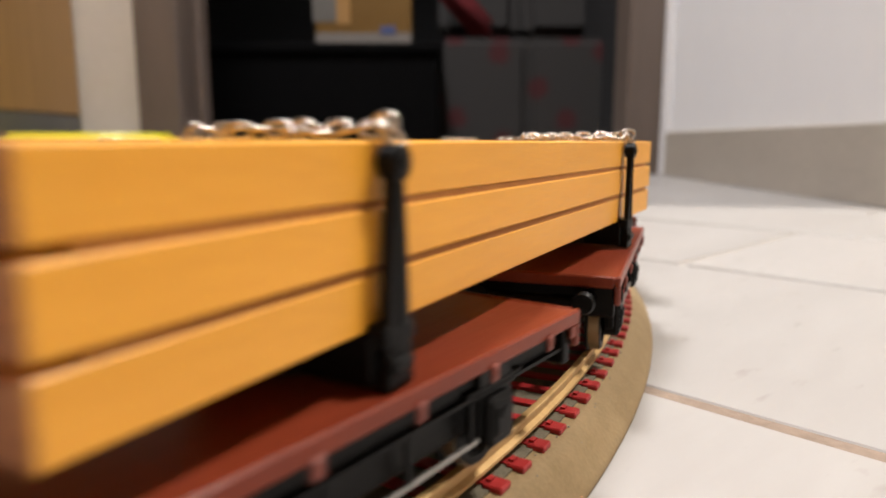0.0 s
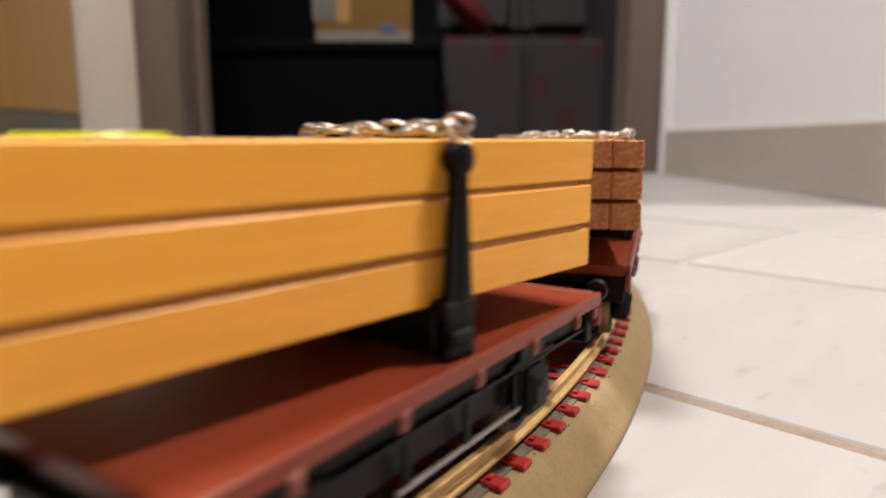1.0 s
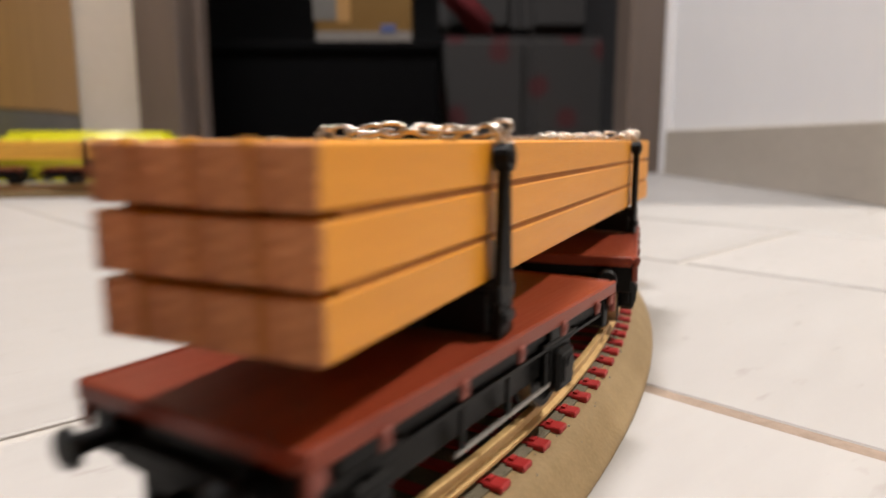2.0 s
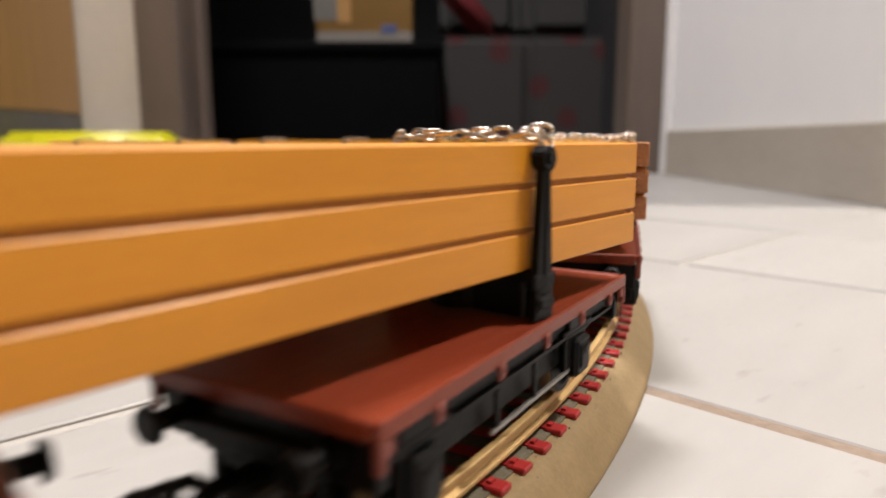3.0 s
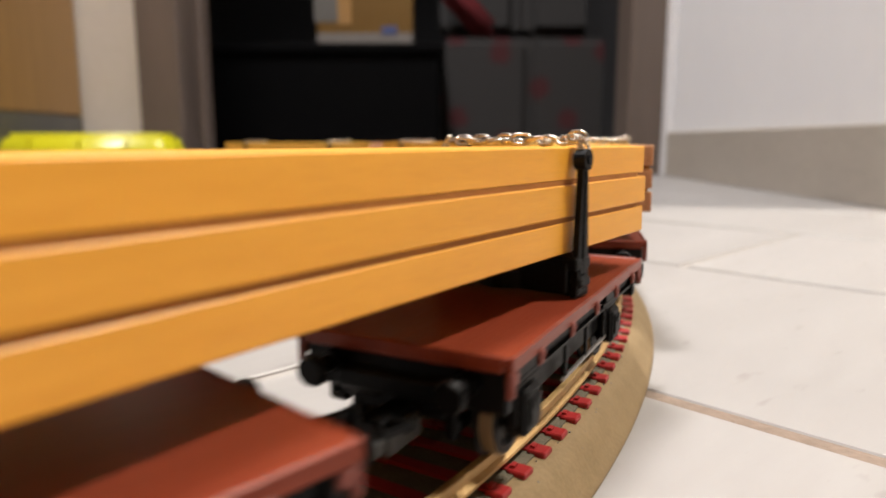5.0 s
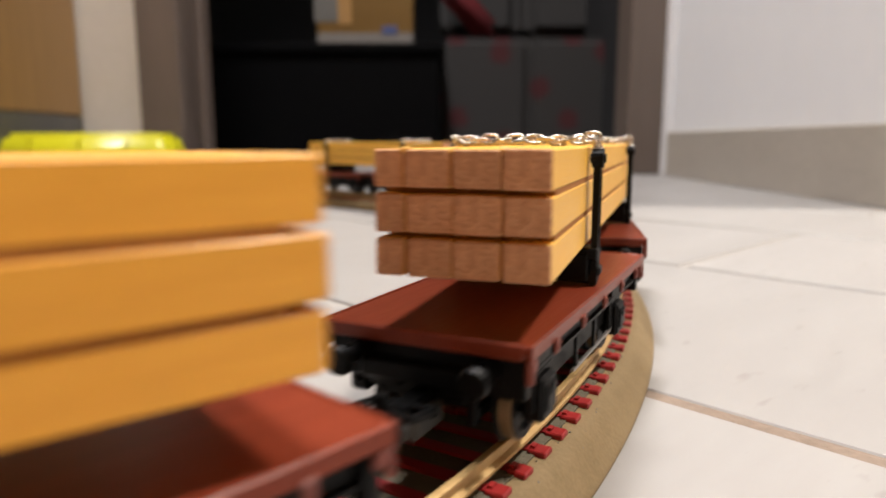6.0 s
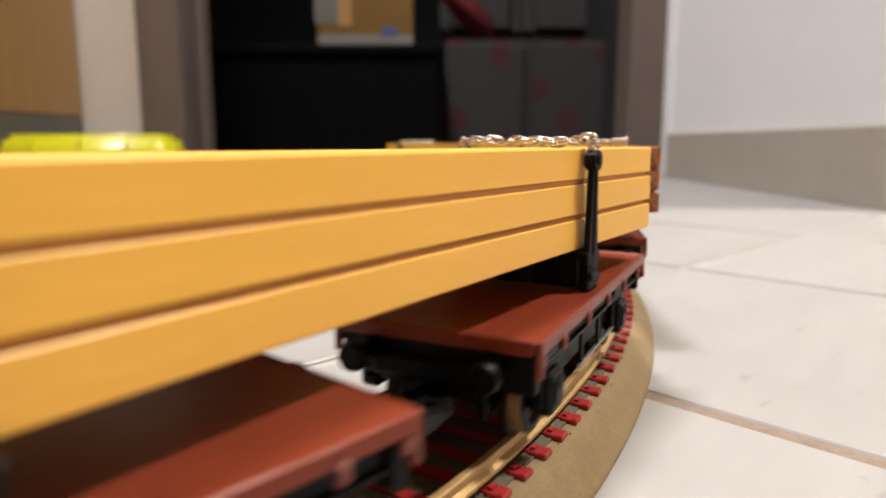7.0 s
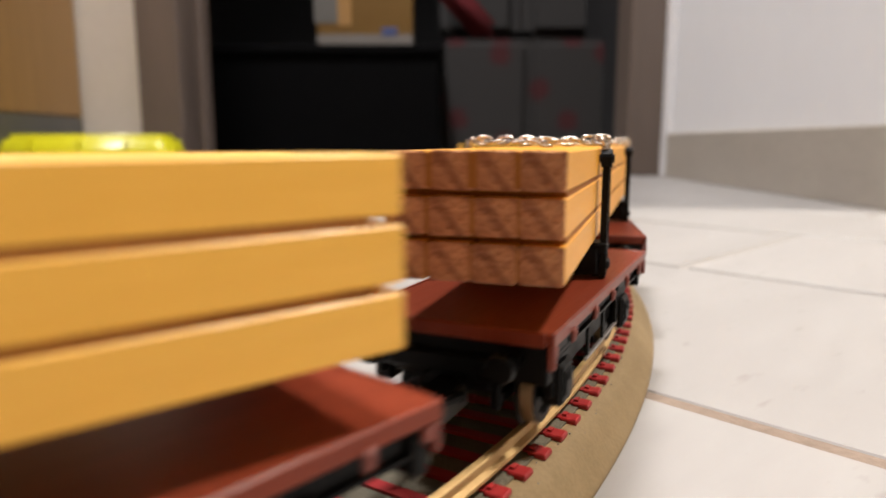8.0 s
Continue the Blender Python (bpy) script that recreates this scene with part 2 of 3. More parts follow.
# ---- the room ----
def room():
    floor = solid("floor", boxed((ROOM_X1 - ROOM_X0 + 0.3, 5.9, 0.1), ((ROOM_X0 + ROOM_X1) / 2, 1.15, -0.0509)), M_GROUT,
                  "grey-brown grout bed under pale floor tiles", "floor", "structure")
    bm = boxed((0.14, DOOR_Y - WALL_END, CEIL), (WALL_X + 0.07, (DOOR_Y + WALL_END) / 2, CEIL / 2))
    add_box(bm, (ROOM_X1 - WALL_X - 0.142, 0.14, CEIL), ((WALL_X + 0.142 + ROOM_X1) / 2, WALL_END + 0.0705, CEIL / 2))
    solid("wall_east", bm, M_WALL, "smooth white painted wall with tile skirting", "wall", "structure")
    solid("wall_side", boxed((0.12, WALL_END - ROOM_Y0 + 0.14, CEIL), (ROOM_X1 + 0.06, (WALL_END + 0.14 + ROOM_Y0) / 2, CEIL / 2)), M_UNSEEN_DARK,
          "unseen dark wall, added to cut bounce light", "wall", "structure")
    # door wall: header over the opening and the piece beside it
    bm = bmesh.new()
    add_box(bm, (1.85, 0.12, CEIL), (-0.492 - 0.925, DOOR_Y + 0.06, CEIL / 2))
    add_box(bm, (0.892, 0.12, CEIL - 2.08), (-0.0455, DOOR_Y + 0.06, (CEIL + 2.08) / 2))
    add_box(bm, (0.05, 0.12, CEIL), (WALL_X + 0.073, DOOR_Y + 0.0605, CEIL / 2))
    solid("wall_north", bm, M_WHITE_TRIM, "cream painted wall round an open doorway", "wall", "structure")
    solid("wall_west", boxed((0.12, DOOR_Y - ROOM_Y0, CEIL), (ROOM_X0 - 0.06, (DOOR_Y + ROOM_Y0) / 2, CEIL / 2)), M_UNSEEN_DARK,
          "unseen dark wall, added to cut bounce light", "wall", "structure")
    # out of view; veneer colour picked for its bounce onto the timber
    solid("wall_south", boxed((ROOM_X1 - ROOM_X0 + 0.3, 0.12, CEIL), ((ROOM_X0 + ROOM_X1) / 2, ROOM_Y0 - 0.06, CEIL / 2)), M_CABINET,
          "unseen added wall, tan to shape the bounce light", "wall", "structure")
    solid("ceiling", boxed((ROOM_X1 - ROOM_X0 + 0.5, 5.9, 0.1), ((ROOM_X0 + ROOM_X1) / 2, 1.15, CEIL + 0.05)), M_UNSEEN_DARK,
          "unseen dark ceiling, added to cut bounce light", "ceiling", "structure")
    # dim room behind the doorway; its missing light is put into the wall colour
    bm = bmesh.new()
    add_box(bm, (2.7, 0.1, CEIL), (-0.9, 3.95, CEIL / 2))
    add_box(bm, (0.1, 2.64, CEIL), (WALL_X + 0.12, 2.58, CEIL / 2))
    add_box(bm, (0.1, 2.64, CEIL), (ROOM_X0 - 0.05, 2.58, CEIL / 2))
    solid("wall_far_room", bm, M_DARK_WALL, "near-black walls, the dark of an unlit room put into their colour", "wall", "structure")
    # skirting tiles along the white wall
    skirt = thing("baseboard", "greige tile skirting along a white wall", "skirting", kind="structure")
    y = DOOR_Y - 0.006
    for ln in (0.591,):
        part("tile", boxed((0.009, ln - 0.003, 0.068), (WALL_X - 0.0047, y - ln / 2, 0.034), 0.0012), M_SKIRT, skirt)
        y -= ln
    # door casing: two sides with reveals, and a head
    case = thing("door_1", "grey-brown wooden casing of an open doorway", "door frame", kind="structure")
    part("jamb", boxed((0.069, 0.016, 2.14), (-0.4575, DOOR_Y - 0.008, 1.07), 0.003), M_CASING, case)
    part("reveal", boxed((0.028, 0.125, 2.09), (-0.437, DOOR_Y + 0.064, 1.045), 0.002), M_CASING, case)
    part("stop", boxed((0.014, 0.035, 2.07), (-0.416, DOOR_Y + 0.075, 1.035), 0.002), M_CASING, case)
    part("jamb", boxed((0.062, 0.016, 2.14), (WALL_X - 0.033, DOOR_Y - 0.008, 1.07), 0.003), M_CASING, case)
    part("reveal", boxed((0.03, 0.125, 2.09), (WALL_X - 0.036, DOOR_Y + 0.064, 1.045), 0.002), M_CASING, case)
    part("head", boxed((0.85, 0.016, 0.07), (-0.072, DOOR_Y - 0.0085, 2.177), 0.003), M_CASING, case)
    solid("trim", boxed((0.009, 0.03, 2.2), (WALL_X - 0.005, DOOR_Y - 0.032, 1.10), 0.002), M_WALL, "narrow white trim between casing and wall", "trim", "structure")
    # ceiling lamp
    for at, watts, wide, tint in LAMPS:
        lamp = thing("ceiling_lamp", "round opal glass ceiling lamp, switched on", "lamp", "ceiling lamps", at=pose(at[0], at[1], CEIL))
        part("base", add_cyl(bmesh.new(), wide * 0.4, 0.05, (0, 0, -0.025), segments=40), M_WHITE_TRIM, lamp)
        part("diffuser", add_cyl(bmesh.new(), wide * 0.5, 0.02, (0, 0, -0.062), segments=56, radius2=wide * 0.51), M_GLOW, lamp, "lit opal glass disc")


TILE_A, TILE_W, TILE_L, TILE_OFF, GROUT_W = 44.2, 0.1473, 0.60, 0.1278, 0.0042


def tiles():
    """Plank tiles laid at a slant, each its own piece, cut at the walls."""
    floor = bpy.data.objects["floor"]
    a = radians(TILE_A)
    n, u = Vector((math.cos(a), math.sin(a), 0)), Vector((-math.sin(a), math.cos(a), 0))
    x0, x1, y0, y1 = ROOM_X0, ROOM_X1, ROOM_Y0, 1.75
    sx, sy = TILE_W - GROUT_W, TILE_L - GROUT_W
    whole = mesh_of("tile", boxed((sx, sy, 0.012), (0, 0, -0.006), 0.0004), M_TILE)
    for i in range(-22, 22):
        for j in range(-8, 8):
            c = n * (TILE_OFF + TILE_W * (i + 0.5)) + u * (TILE_L * (j + (0.5 if i % 2 else 0.0)) + 0.135)
            m = Matrix.Translation(c) @ pose(0, 0, random.uniform(-0.00015, 0.0001), 0, 0, TILE_A)
            if c.x > WALL_X + 0.16 and c.y > WALL_END + 0.3:
                continue
            corners = [m @ Vector((p * sx / 2, q * sy / 2, 0)) for p in (-1, 1) for q in (-1, 1)]
            xs, ys = [v.x for v in corners], [v.y for v in corners]
            if max(xs) < x0 or min(xs) > x1 or max(ys) < y0 or min(ys) > y1:
                continue
            if min(xs) > x0 and max(xs) < x1 and min(ys) > y0 and max(ys) < y1:
                ob = part("tile", whole, None, floor)
            else:
                bm = boxed((sx, sy, 0.012), (0, 0, -0.006), 0.0004)
                inv = m.inverted()
                for co, no in (((x0, 0, 0), (-1, 0, 0)), ((x1, 0, 0), (1, 0, 0)), ((0, y0, 0), (0, -1, 0)), ((0, y1, 0), (0, 1, 0))):
                    bmesh.ops.bisect_plane(bm, geom=bm.verts[:] + bm.edges[:] + bm.faces[:], plane_co=inv @ Vector(co),
                                           plane_no=inv.to_3x3() @ Vector(no), clear_outer=True)
                if not bm.faces:
                    bm.free()
                    continue
                ob = part("tile", bm, M_TILE, floor)
            ob.matrix_basis = m
    stain = part("stained_joint", boxed((GROUT_W - 0.0001, 1.11, 0.002), (0, -0.445, -0.00125)), M_STAIN, floor, "brown stained joint between tiles")
    stain.matrix_basis = Matrix.Translation(n * TILE_OFF) @ pose(0, 0, 0, 0, 0, TILE_A)


# ---- things about the room ----
def kitchen_unit():
    unit = thing("kitchen_cabinet", "tan wood-veneer base cabinet on a dark recessed plinth", "cabinet", at=pose(-0.975, DOOR_Y - 0.29, 0))
    part("plinth", boxed((0.77, 0.50, 0.094), (0, 0.03, 0.047)), M_PLINTH, unit, "dark grey recessed plinth")
    part("body", boxed((0.77, 0.54, 0.72), (0, 0.012, 0.455), 0.002), M_CABINET, unit)
    part("worktop", boxed((0.80, 0.58, 0.035), (0, -0.01, 0.834), 0.004), M_PLINTH, unit)
    for x in (-0.194, 0.194):
        d = part("door", boxed((0.382, 0.018, 0.70), (x, -0.270, 0.450), 0.002), M_CABINET, unit)
        part("handle", add_cyl(bmesh.new(), 0.005, 0.13, (x * 0.25, -0.298, 0.70), "Z", 10), M_GREY_METAL, d)


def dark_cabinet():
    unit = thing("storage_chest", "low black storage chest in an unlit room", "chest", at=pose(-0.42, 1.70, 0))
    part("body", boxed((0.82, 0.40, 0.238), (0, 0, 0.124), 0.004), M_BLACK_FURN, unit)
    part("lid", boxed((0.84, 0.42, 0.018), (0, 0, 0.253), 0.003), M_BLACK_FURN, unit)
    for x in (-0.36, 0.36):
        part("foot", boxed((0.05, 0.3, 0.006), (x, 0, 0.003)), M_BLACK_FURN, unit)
    box = thing("carton", "yellow printed carton with a white lower band, colours dimmed for the unlit room", "box", at=pose(-0.178, 1.60, 0.2625))
    part("body", boxed((0.215, 0.07, 0.30), (0, 0, 0.15), 0.002), M_YELLOW_DIM, box)
    part("band", boxed((0.2162, 0.0712, 0.032), (0, 0, 0.0165), 0.002), M_WHITE_DIM, box, "white printed band, dimmed to grey")
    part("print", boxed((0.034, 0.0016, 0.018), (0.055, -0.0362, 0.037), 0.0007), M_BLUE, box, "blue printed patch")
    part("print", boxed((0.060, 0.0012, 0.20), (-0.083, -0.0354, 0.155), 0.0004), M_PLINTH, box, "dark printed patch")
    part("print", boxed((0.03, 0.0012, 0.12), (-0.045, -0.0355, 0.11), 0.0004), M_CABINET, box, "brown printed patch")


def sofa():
    s = thing("sofa", "sofa in grey cloth with red flowers, both dimmed for an unlit room", "sofa", at=pose(0.245, 2.35, 0))
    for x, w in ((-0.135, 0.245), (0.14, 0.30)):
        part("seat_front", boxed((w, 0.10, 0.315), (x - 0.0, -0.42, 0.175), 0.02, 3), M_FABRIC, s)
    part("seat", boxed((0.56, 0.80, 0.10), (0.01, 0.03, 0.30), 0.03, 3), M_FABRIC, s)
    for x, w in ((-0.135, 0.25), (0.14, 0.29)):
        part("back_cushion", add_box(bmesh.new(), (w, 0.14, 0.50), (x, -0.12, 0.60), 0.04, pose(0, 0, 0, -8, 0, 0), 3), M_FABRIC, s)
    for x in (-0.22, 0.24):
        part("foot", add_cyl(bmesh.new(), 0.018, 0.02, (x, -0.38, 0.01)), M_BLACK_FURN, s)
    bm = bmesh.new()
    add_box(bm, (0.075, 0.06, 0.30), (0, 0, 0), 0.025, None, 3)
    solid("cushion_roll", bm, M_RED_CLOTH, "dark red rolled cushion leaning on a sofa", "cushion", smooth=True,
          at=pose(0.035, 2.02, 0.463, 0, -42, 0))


def tub():
    """Upturned tray: sloping sides, rounded top."""
    t = thing("plastic_tub", "upturned lime-yellow plastic tub on the tiles", "tub", at=pose(-0.468, 0.912, 0))
    bm = bmesh.new()
    add_box(bm, (0.236, 0.100, 0.062), (0, 0, 0.0335))
    for v in bm.verts:
        if v.co.z > 0.05:
            v.co.x *= 0.84
            v.co.y *= 0.78
    bmesh.ops.bevel(bm, geom=bm.edges[:], offset=0.007, segments=4, affect="EDGES")
    part("body", bm, M_LIME, t, smooth=True)
    part("rim", boxed((0.242, 0.106, 0.005), (0, 0, 0.0026), 0.002, 2), M_LIME, t)
    for x in (-0.062, 0.0, 0.062):
        part("rib", boxed((0.010, 0.090, 0.054), (x, 0, 0.031), 0.004, 2), M_LIME, t)


# ---- the track ----
SLEEPERS = 333


def track():
    tr = thing("railway_track", "loop of toy track, brass rails on red sleepers, tan bed", "track")
    zt = RAIL_Z - 0.0043
    prof = [(R - 0.0190, 0.0002), (R - 0.0160, zt - 0.0012), (R - 0.0150, zt - 0.0002), (R - 0.0138, zt), (R + 0.0112, zt),
            (R + 0.0122, zt - 0.00012), (R + 0.0132, zt - 0.0005), (R + 0.0142, zt - 0.0012), (R + 0.0152, zt - 0.0023),
            (R + 0.0162, zt - 0.0038), (R + 0.0174, zt - 0.0055), (R + 0.0180, 0.0011), (R + 0.0182, 0.0004), (R + 0.0182, 0.0002)]
    part("bed", ring(bmesh.new(), prof), M_BED, tr, "tan moulded ballast bed", smooth=True)
    # band over the bed, darkened for the shade between sleepers and under wagons
    part("ballast", ring(bmesh.new(), [(R - 0.0132, zt - 0.0004), (R - 0.0132, zt + 0.0003), (R + 0.0108, zt + 0.0003), (R + 0.0108, zt - 0.0004)]),
         M_BED_DARK, tr, "olive-grey ballast between sleepers, shade put into its colour")
    for side in (-1, 1):
        c = R - 0.0008 + side * 0.0092
        h = RAIL_Z
        pr = [(c - 0.0011, h - 0.0026), (c - 0.0011, h - 0.0021), (c - 0.0003, h - 0.0017), (c - 0.0003, h - 0.0009), (c - 0.0006, h - 0.0006),
              (c - 0.0006, h - 0.0001), (c - 0.0004, h), (c + 0.0004, h), (c + 0.0006, h - 0.0001), (c + 0.0006, h - 0.0006),
              (c + 0.0003, h - 0.0009), (c + 0.0003, h - 0.0017), (c + 0.0011, h - 0.0021), (c + 0.0011, h - 0.0026)]
        part("rail", ring(bmesh.new(), pr, 360), M_RAIL, tr, "worn brass rail")
    # sleeper with a raised clip on either side of each rail
    def sleeper_bm(m=Matrix()):
        bm = bmesh.new()
        zs = zt + 0.0008
        for q in (-1, 1):
            for d in (-1, 1):
                add_box(bm, (0.0029, 0.0029, 0.0010), (q * 0.0093 - 0.0005 + d * 0.00225, 0, zs - 0.0005), 0.0002)
            add_box(bm, (0.0018, 0.0018, 0.0007), (q * 0.0093 - 0.0005, 0, zs - 0.0006))
        add_box(bm, (0.0116, 0.0021, 0.0010), (-0.0005, 0, zs - 0.00045))
        for q in (-1, 1):
            for d in (-1, 1):
                add_box(bm, (0.0008, 0.0013, 0.0003), (q * 0.0086 + d * 0.0015, 0, zs + 0.00025))
        bmesh.ops.transform(bm, matrix=m, verts=bm.verts)
        return bm
    shared = mesh_of("sleeper", sleeper_bm(), M_SLEEPER)
    rest = bmesh.new()
    for k in range(SLEEPERS):
        a = -0.2049 / R + 2 * math.pi * k / SLEEPERS
        m = Matrix.Translation((CX, CY, 0)) @ pose(0, 0, 0, 0, 0, math.degrees(a)) @ pose(R, 0, random.uniform(-0.0001, 0.0001), 0, 0, random.uniform(-1.5, 1.5))
        if 270 <= k < 303:
            tmp = sleeper_bm(m)
            me = mesh_of("tmp", tmp)
            rest.from_mesh(me)
            bpy.data.meshes.remove(me)
        else:
            part("sleeper", shared, None, tr).matrix_basis = m
    tagged(part("sleeper_run", rest, M_SLEEPER, tr), kind="stuff")
    bm = bmesh.new()
    for k in range(46):
        a = -random.uniform(0.10, 0.26) / R
        r = R + random.uniform(0.0115, 0.0150)
        z = zt - max(0, (r - R - 0.0115) * 280) ** 2 * 0.0025
        bmesh.ops.create_icosphere(bm, subdivisions=1, radius=random.uniform(0.00008, 0.0002),
                                   matrix=pose(CX + r * math.cos(a), CY + r * math.sin(a), z + 0.0001))
    tagged(part("grit", bm, M_WHITE_DIM, tr, "pale grains on the bed"), kind="stuff")
    # blue joint clip at the far side
    a = 0.4461 / R
    solid("track_clip", boxed((0.006, 0.02, 0.006), (0, 0, 0.0032), 0.001), M_BLUE, "small blue plastic clip beside the track", "clip",
          at=Matrix.Translation((CX, CY, 0)) @ pose(0, 0, 0, 0, 0, math.degrees(a)) @ pose(R - 0.0225, 0, 0))


# ---- rolling stock; local x ahead, z up from the rail top ----
DL, DW = 0.0786, 0.0322
WHEEL_R, AXLES = 0.0056, {1: 0.0300, -1: -0.0175}


def wagon_meshes():
    M = {}
    bm = boxed((DL, DW, 0.0014), (0, 0, DECK - 0.0007), 0.0003)
    M["deck"] = mesh_of("deck", bm, M_DECK)
    M["side_rim"] = mesh_of("side_rim", boxed((DL, 0.0010, 0.0023), (0, 0, 0), 0.0003), M_DECK)
    M["end_rim"] = mesh_of("end_rim", boxed((0.0010, DW - 0.0021, 0.0023), (0, 0, 0), 0.0003), M_DECK)
    bm = bmesh.new()
    for q in (-1, 1):
        add_box(bm, (DL - 0.004, 0.0014, 0.0042), (0, q * (DW / 2 - 0.0028), DECK - 0.0036), 0.0002)
        add_box(bm, (DL - 0.004, 0.0024, 0.0005), (0, q * (DW / 2 - 0.0026), DECK - 0.0055))
    for x in (-0.03, -0.012, 0.012, 0.03):
        add_box(bm, (0.0016, DW - 0.006, 0.0034), (x, 0, DECK - 0.0034))
    add_box(bm, (DL - 0.008, 0.008, 0.003), (0, 0, DECK - 0.0040))
    add_box(bm, (0.030, 0.019, 0.0075), (0, 0, DECK - 0.0068), 0.0008)
    for q in (-1, 1):
        add_box(bm, (0.046, 0.0008, 0.0062), (0.007, q * (DW / 2 - 0.0033), DECK - 0.0072), 0.0002)
        for d in (-1, 1):
            add_box(bm, (0.012, 0.006, 0.005), (d * 0.0325, q * 0.006, DECK - 0.0062), 0.0006)
    M["underframe"] = mesh_of("underframe", bm, M_BLACK)
    bm = boxed((0.0022, DW - 0.002, 0.0062), (0, 0, DECK - 0.0048), 0.0003)
    M["headstock"] = mesh_of("headstock", bm, M_BLACK)
    bm = boxed((0.0015, 0.0006, 0.0022), (0, 0, 0.0007), 0.0002)
    add_box(bm, (0.0009, 0.0010, 0.0012), (0, 0, 0.0009), 0.0002)
    M["bracket"] = mesh_of("bracket", bm, M_TAB)
    M["corner_bracket"] = mesh_of("corner_bracket", add_box(boxed((0.0010, 0.0012, 0.0034), (0, 0, 0.0008), 0.0003), (0.0022, 0.0008, 0.0018), (-0.0008, 0, 0.0014), 0.0002), M_TAB)
    bm = boxed((0.0200, 0.0140, 0.0052), (0, 0, 0), 0.0007)
    add_box(bm, (0.0060, 0.0190, 0.0030), (0.0085, 0, 0.0018), 0.0004)
    for q in (-1, 1):
        add_box(bm, (0.0022, 0.0016, 0.0066), (0.0088, q * 0.0072, -0.0016), 0.0003)
        add_box(bm, (0.0110, 0.0010, 0.0018), (0.0040, q * 0.0078, -0.0030), 0.0002)
    M["axle_frame"] = mesh_of("axle_frame", bm, M_BLACK)
    # axle guard with a deep proud box, its cover, and a leaf spring
    bm = boxed((0.0076, 0.0012, 0.0085), (0, 0, 0.0002), 0.0002)
    add_box(bm, (0.0058, 0.0034, 0.0066), (0, 0, -0.0024), 0.0006)
    add_box(bm, (0.0044, 0.0042, 0.0044), (0, 0, -0.0022), 0.0005)
    add_box(bm, (0.0130, 0.0014, 0.0007), (0, 0, 0.0022), 0.0002)
    add_box(bm, (0.0100, 0.0014, 0.0007), (0, 0, 0.0014), 0.0002)
    add_cyl(bm, 0.0009, 0.0046, (0, 0, -0.0012), "Y", 10)
    M["axle_guard"] = mesh_of("axle_guard", bm, M_BLACK)
    bm = bmesh.new()
    add_cyl(bm, 0.0009, 0.022, axis="Y", segments=10)
    M["axle"] = mesh_of("axle", bm, M_GREY_METAL)
    f = WHEEL_R
    M["wheel"] = mesh_of("wheel", lathe([(0.0004, 0.0018), (f * 0.22, 0.0018), (f * 0.30, 0.0012), (f * 0.70, 0.0006), (f * 0.78, 0.0013), (f - 0.0003, 0.0013),
                                         (f, 0.0010), (f, -0.0009), (f + 0.0007, -0.0011), (f + 0.0007, -0.0016), (f * 0.5, -0.0016), (0.0004, -0.0016)]), M_BLACK)
    M["tyre"] = mesh_of("tyre", ring_small(WHEEL_R + 0.00006, WHEEL_R - 0.0008, 0.0021), M_TYRE)
    bm = add_cyl(bmesh.new(), 0.0011, 0.0052, (0.0026, 0, 0), "X", 12)
    add_cyl(bm, 0.0017, 0.0016, (0.0008, 0, 0), "X", 12)
    add_cyl(bm, 0.0022, 0.0009, (0.0056, 0, 0), "X", 20, 0.0018)
    M["buffer"] = mesh_of("buffer", bm, M_BLACK)
    # loop coupling: shank, bow and hook
    bm = boxed((0.011, 0.0026, 0.0016), (0.0035, 0, 0), 0.0003)
    for q in (-1, 1):
        add_box(bm, (0.0060, 0.0009, 0.0008), (0.0100, q * 0.0034, 0.0008), 0.0002, pose(0, 0, 0, 0, -8, 0))
    add_box(bm, (0.0009, 0.0076, 0.0008), (0.0128, 0, 0.0013), 0.0002)
    add_box(bm, (0.0012, 0.0076, 0.0010), (0.0072, 0, 0.0003), 0.0002)
    add_box(bm, (0.0044, 0.0012, 0.0012), (0.0106, 0, 0.0004), 0.0002, pose(0, 0, 0, 0, -24, 0))
    add_box(bm, (0.0012, 0.0012, 0.0026), (0.0122, 0, 0.0018), 0.0002)
    M["coupling"] = mesh_of("coupling", bm, M_BLACK)
    bm = boxed((0.0082, 0.0062, 0.0034), (0.0062, 0, -0.0012), 0.0006)
    add_box(bm, (0.0030, 0.0044, 0.0026), (0.0112, 0, -0.0012), 0.0005)
    M["coupling_box"] = mesh_of("coupling_box", bm, M_DULL_GREY)
    M["step_rod"] = mesh_of("step_rod", boxed((0.027, 0.0006, 0.0006), (0, 0, 0), 0.0001), M_GREY_METAL)
    M["hanger"] = mesh_of("hanger", boxed((0.0008, 0.0006, 0.0050), (0, 0, 0.0028), 0.0001), M_BLACK)
    bm = boxed((0.010, 0.006, 0.0045), (0, 0, 0), 0.0006)
    add_cyl(bm, 0.0022, 0.009, (0.009, 0, 0), "X", 12)
    M["brake_gear"] = mesh_of("brake_gear", bm, M_BLACK)
    return M


def lathe(profile, segments=28):
    """Turns a closed (radius, offset) profile about the Y axis."""
    bm = bmesh.new()
    vs = []
    for i in range(segments):
        a = 2 * math.pi * i / segments
        vs.append([bm.verts.new((r * math.cos(a), y, r * math.sin(a))) for r, y in profile])
    for i in range(segments):
        p, q = vs[i], vs[(i + 1) % segments]
        for k in range(len(profile)):
            j = (k + 1) % len(profile)
            bm.faces.new((p[k], p[j], q[j], q[k]))
    bmesh.ops.recalc_face_normals(bm, faces=bm.faces)
    return bm


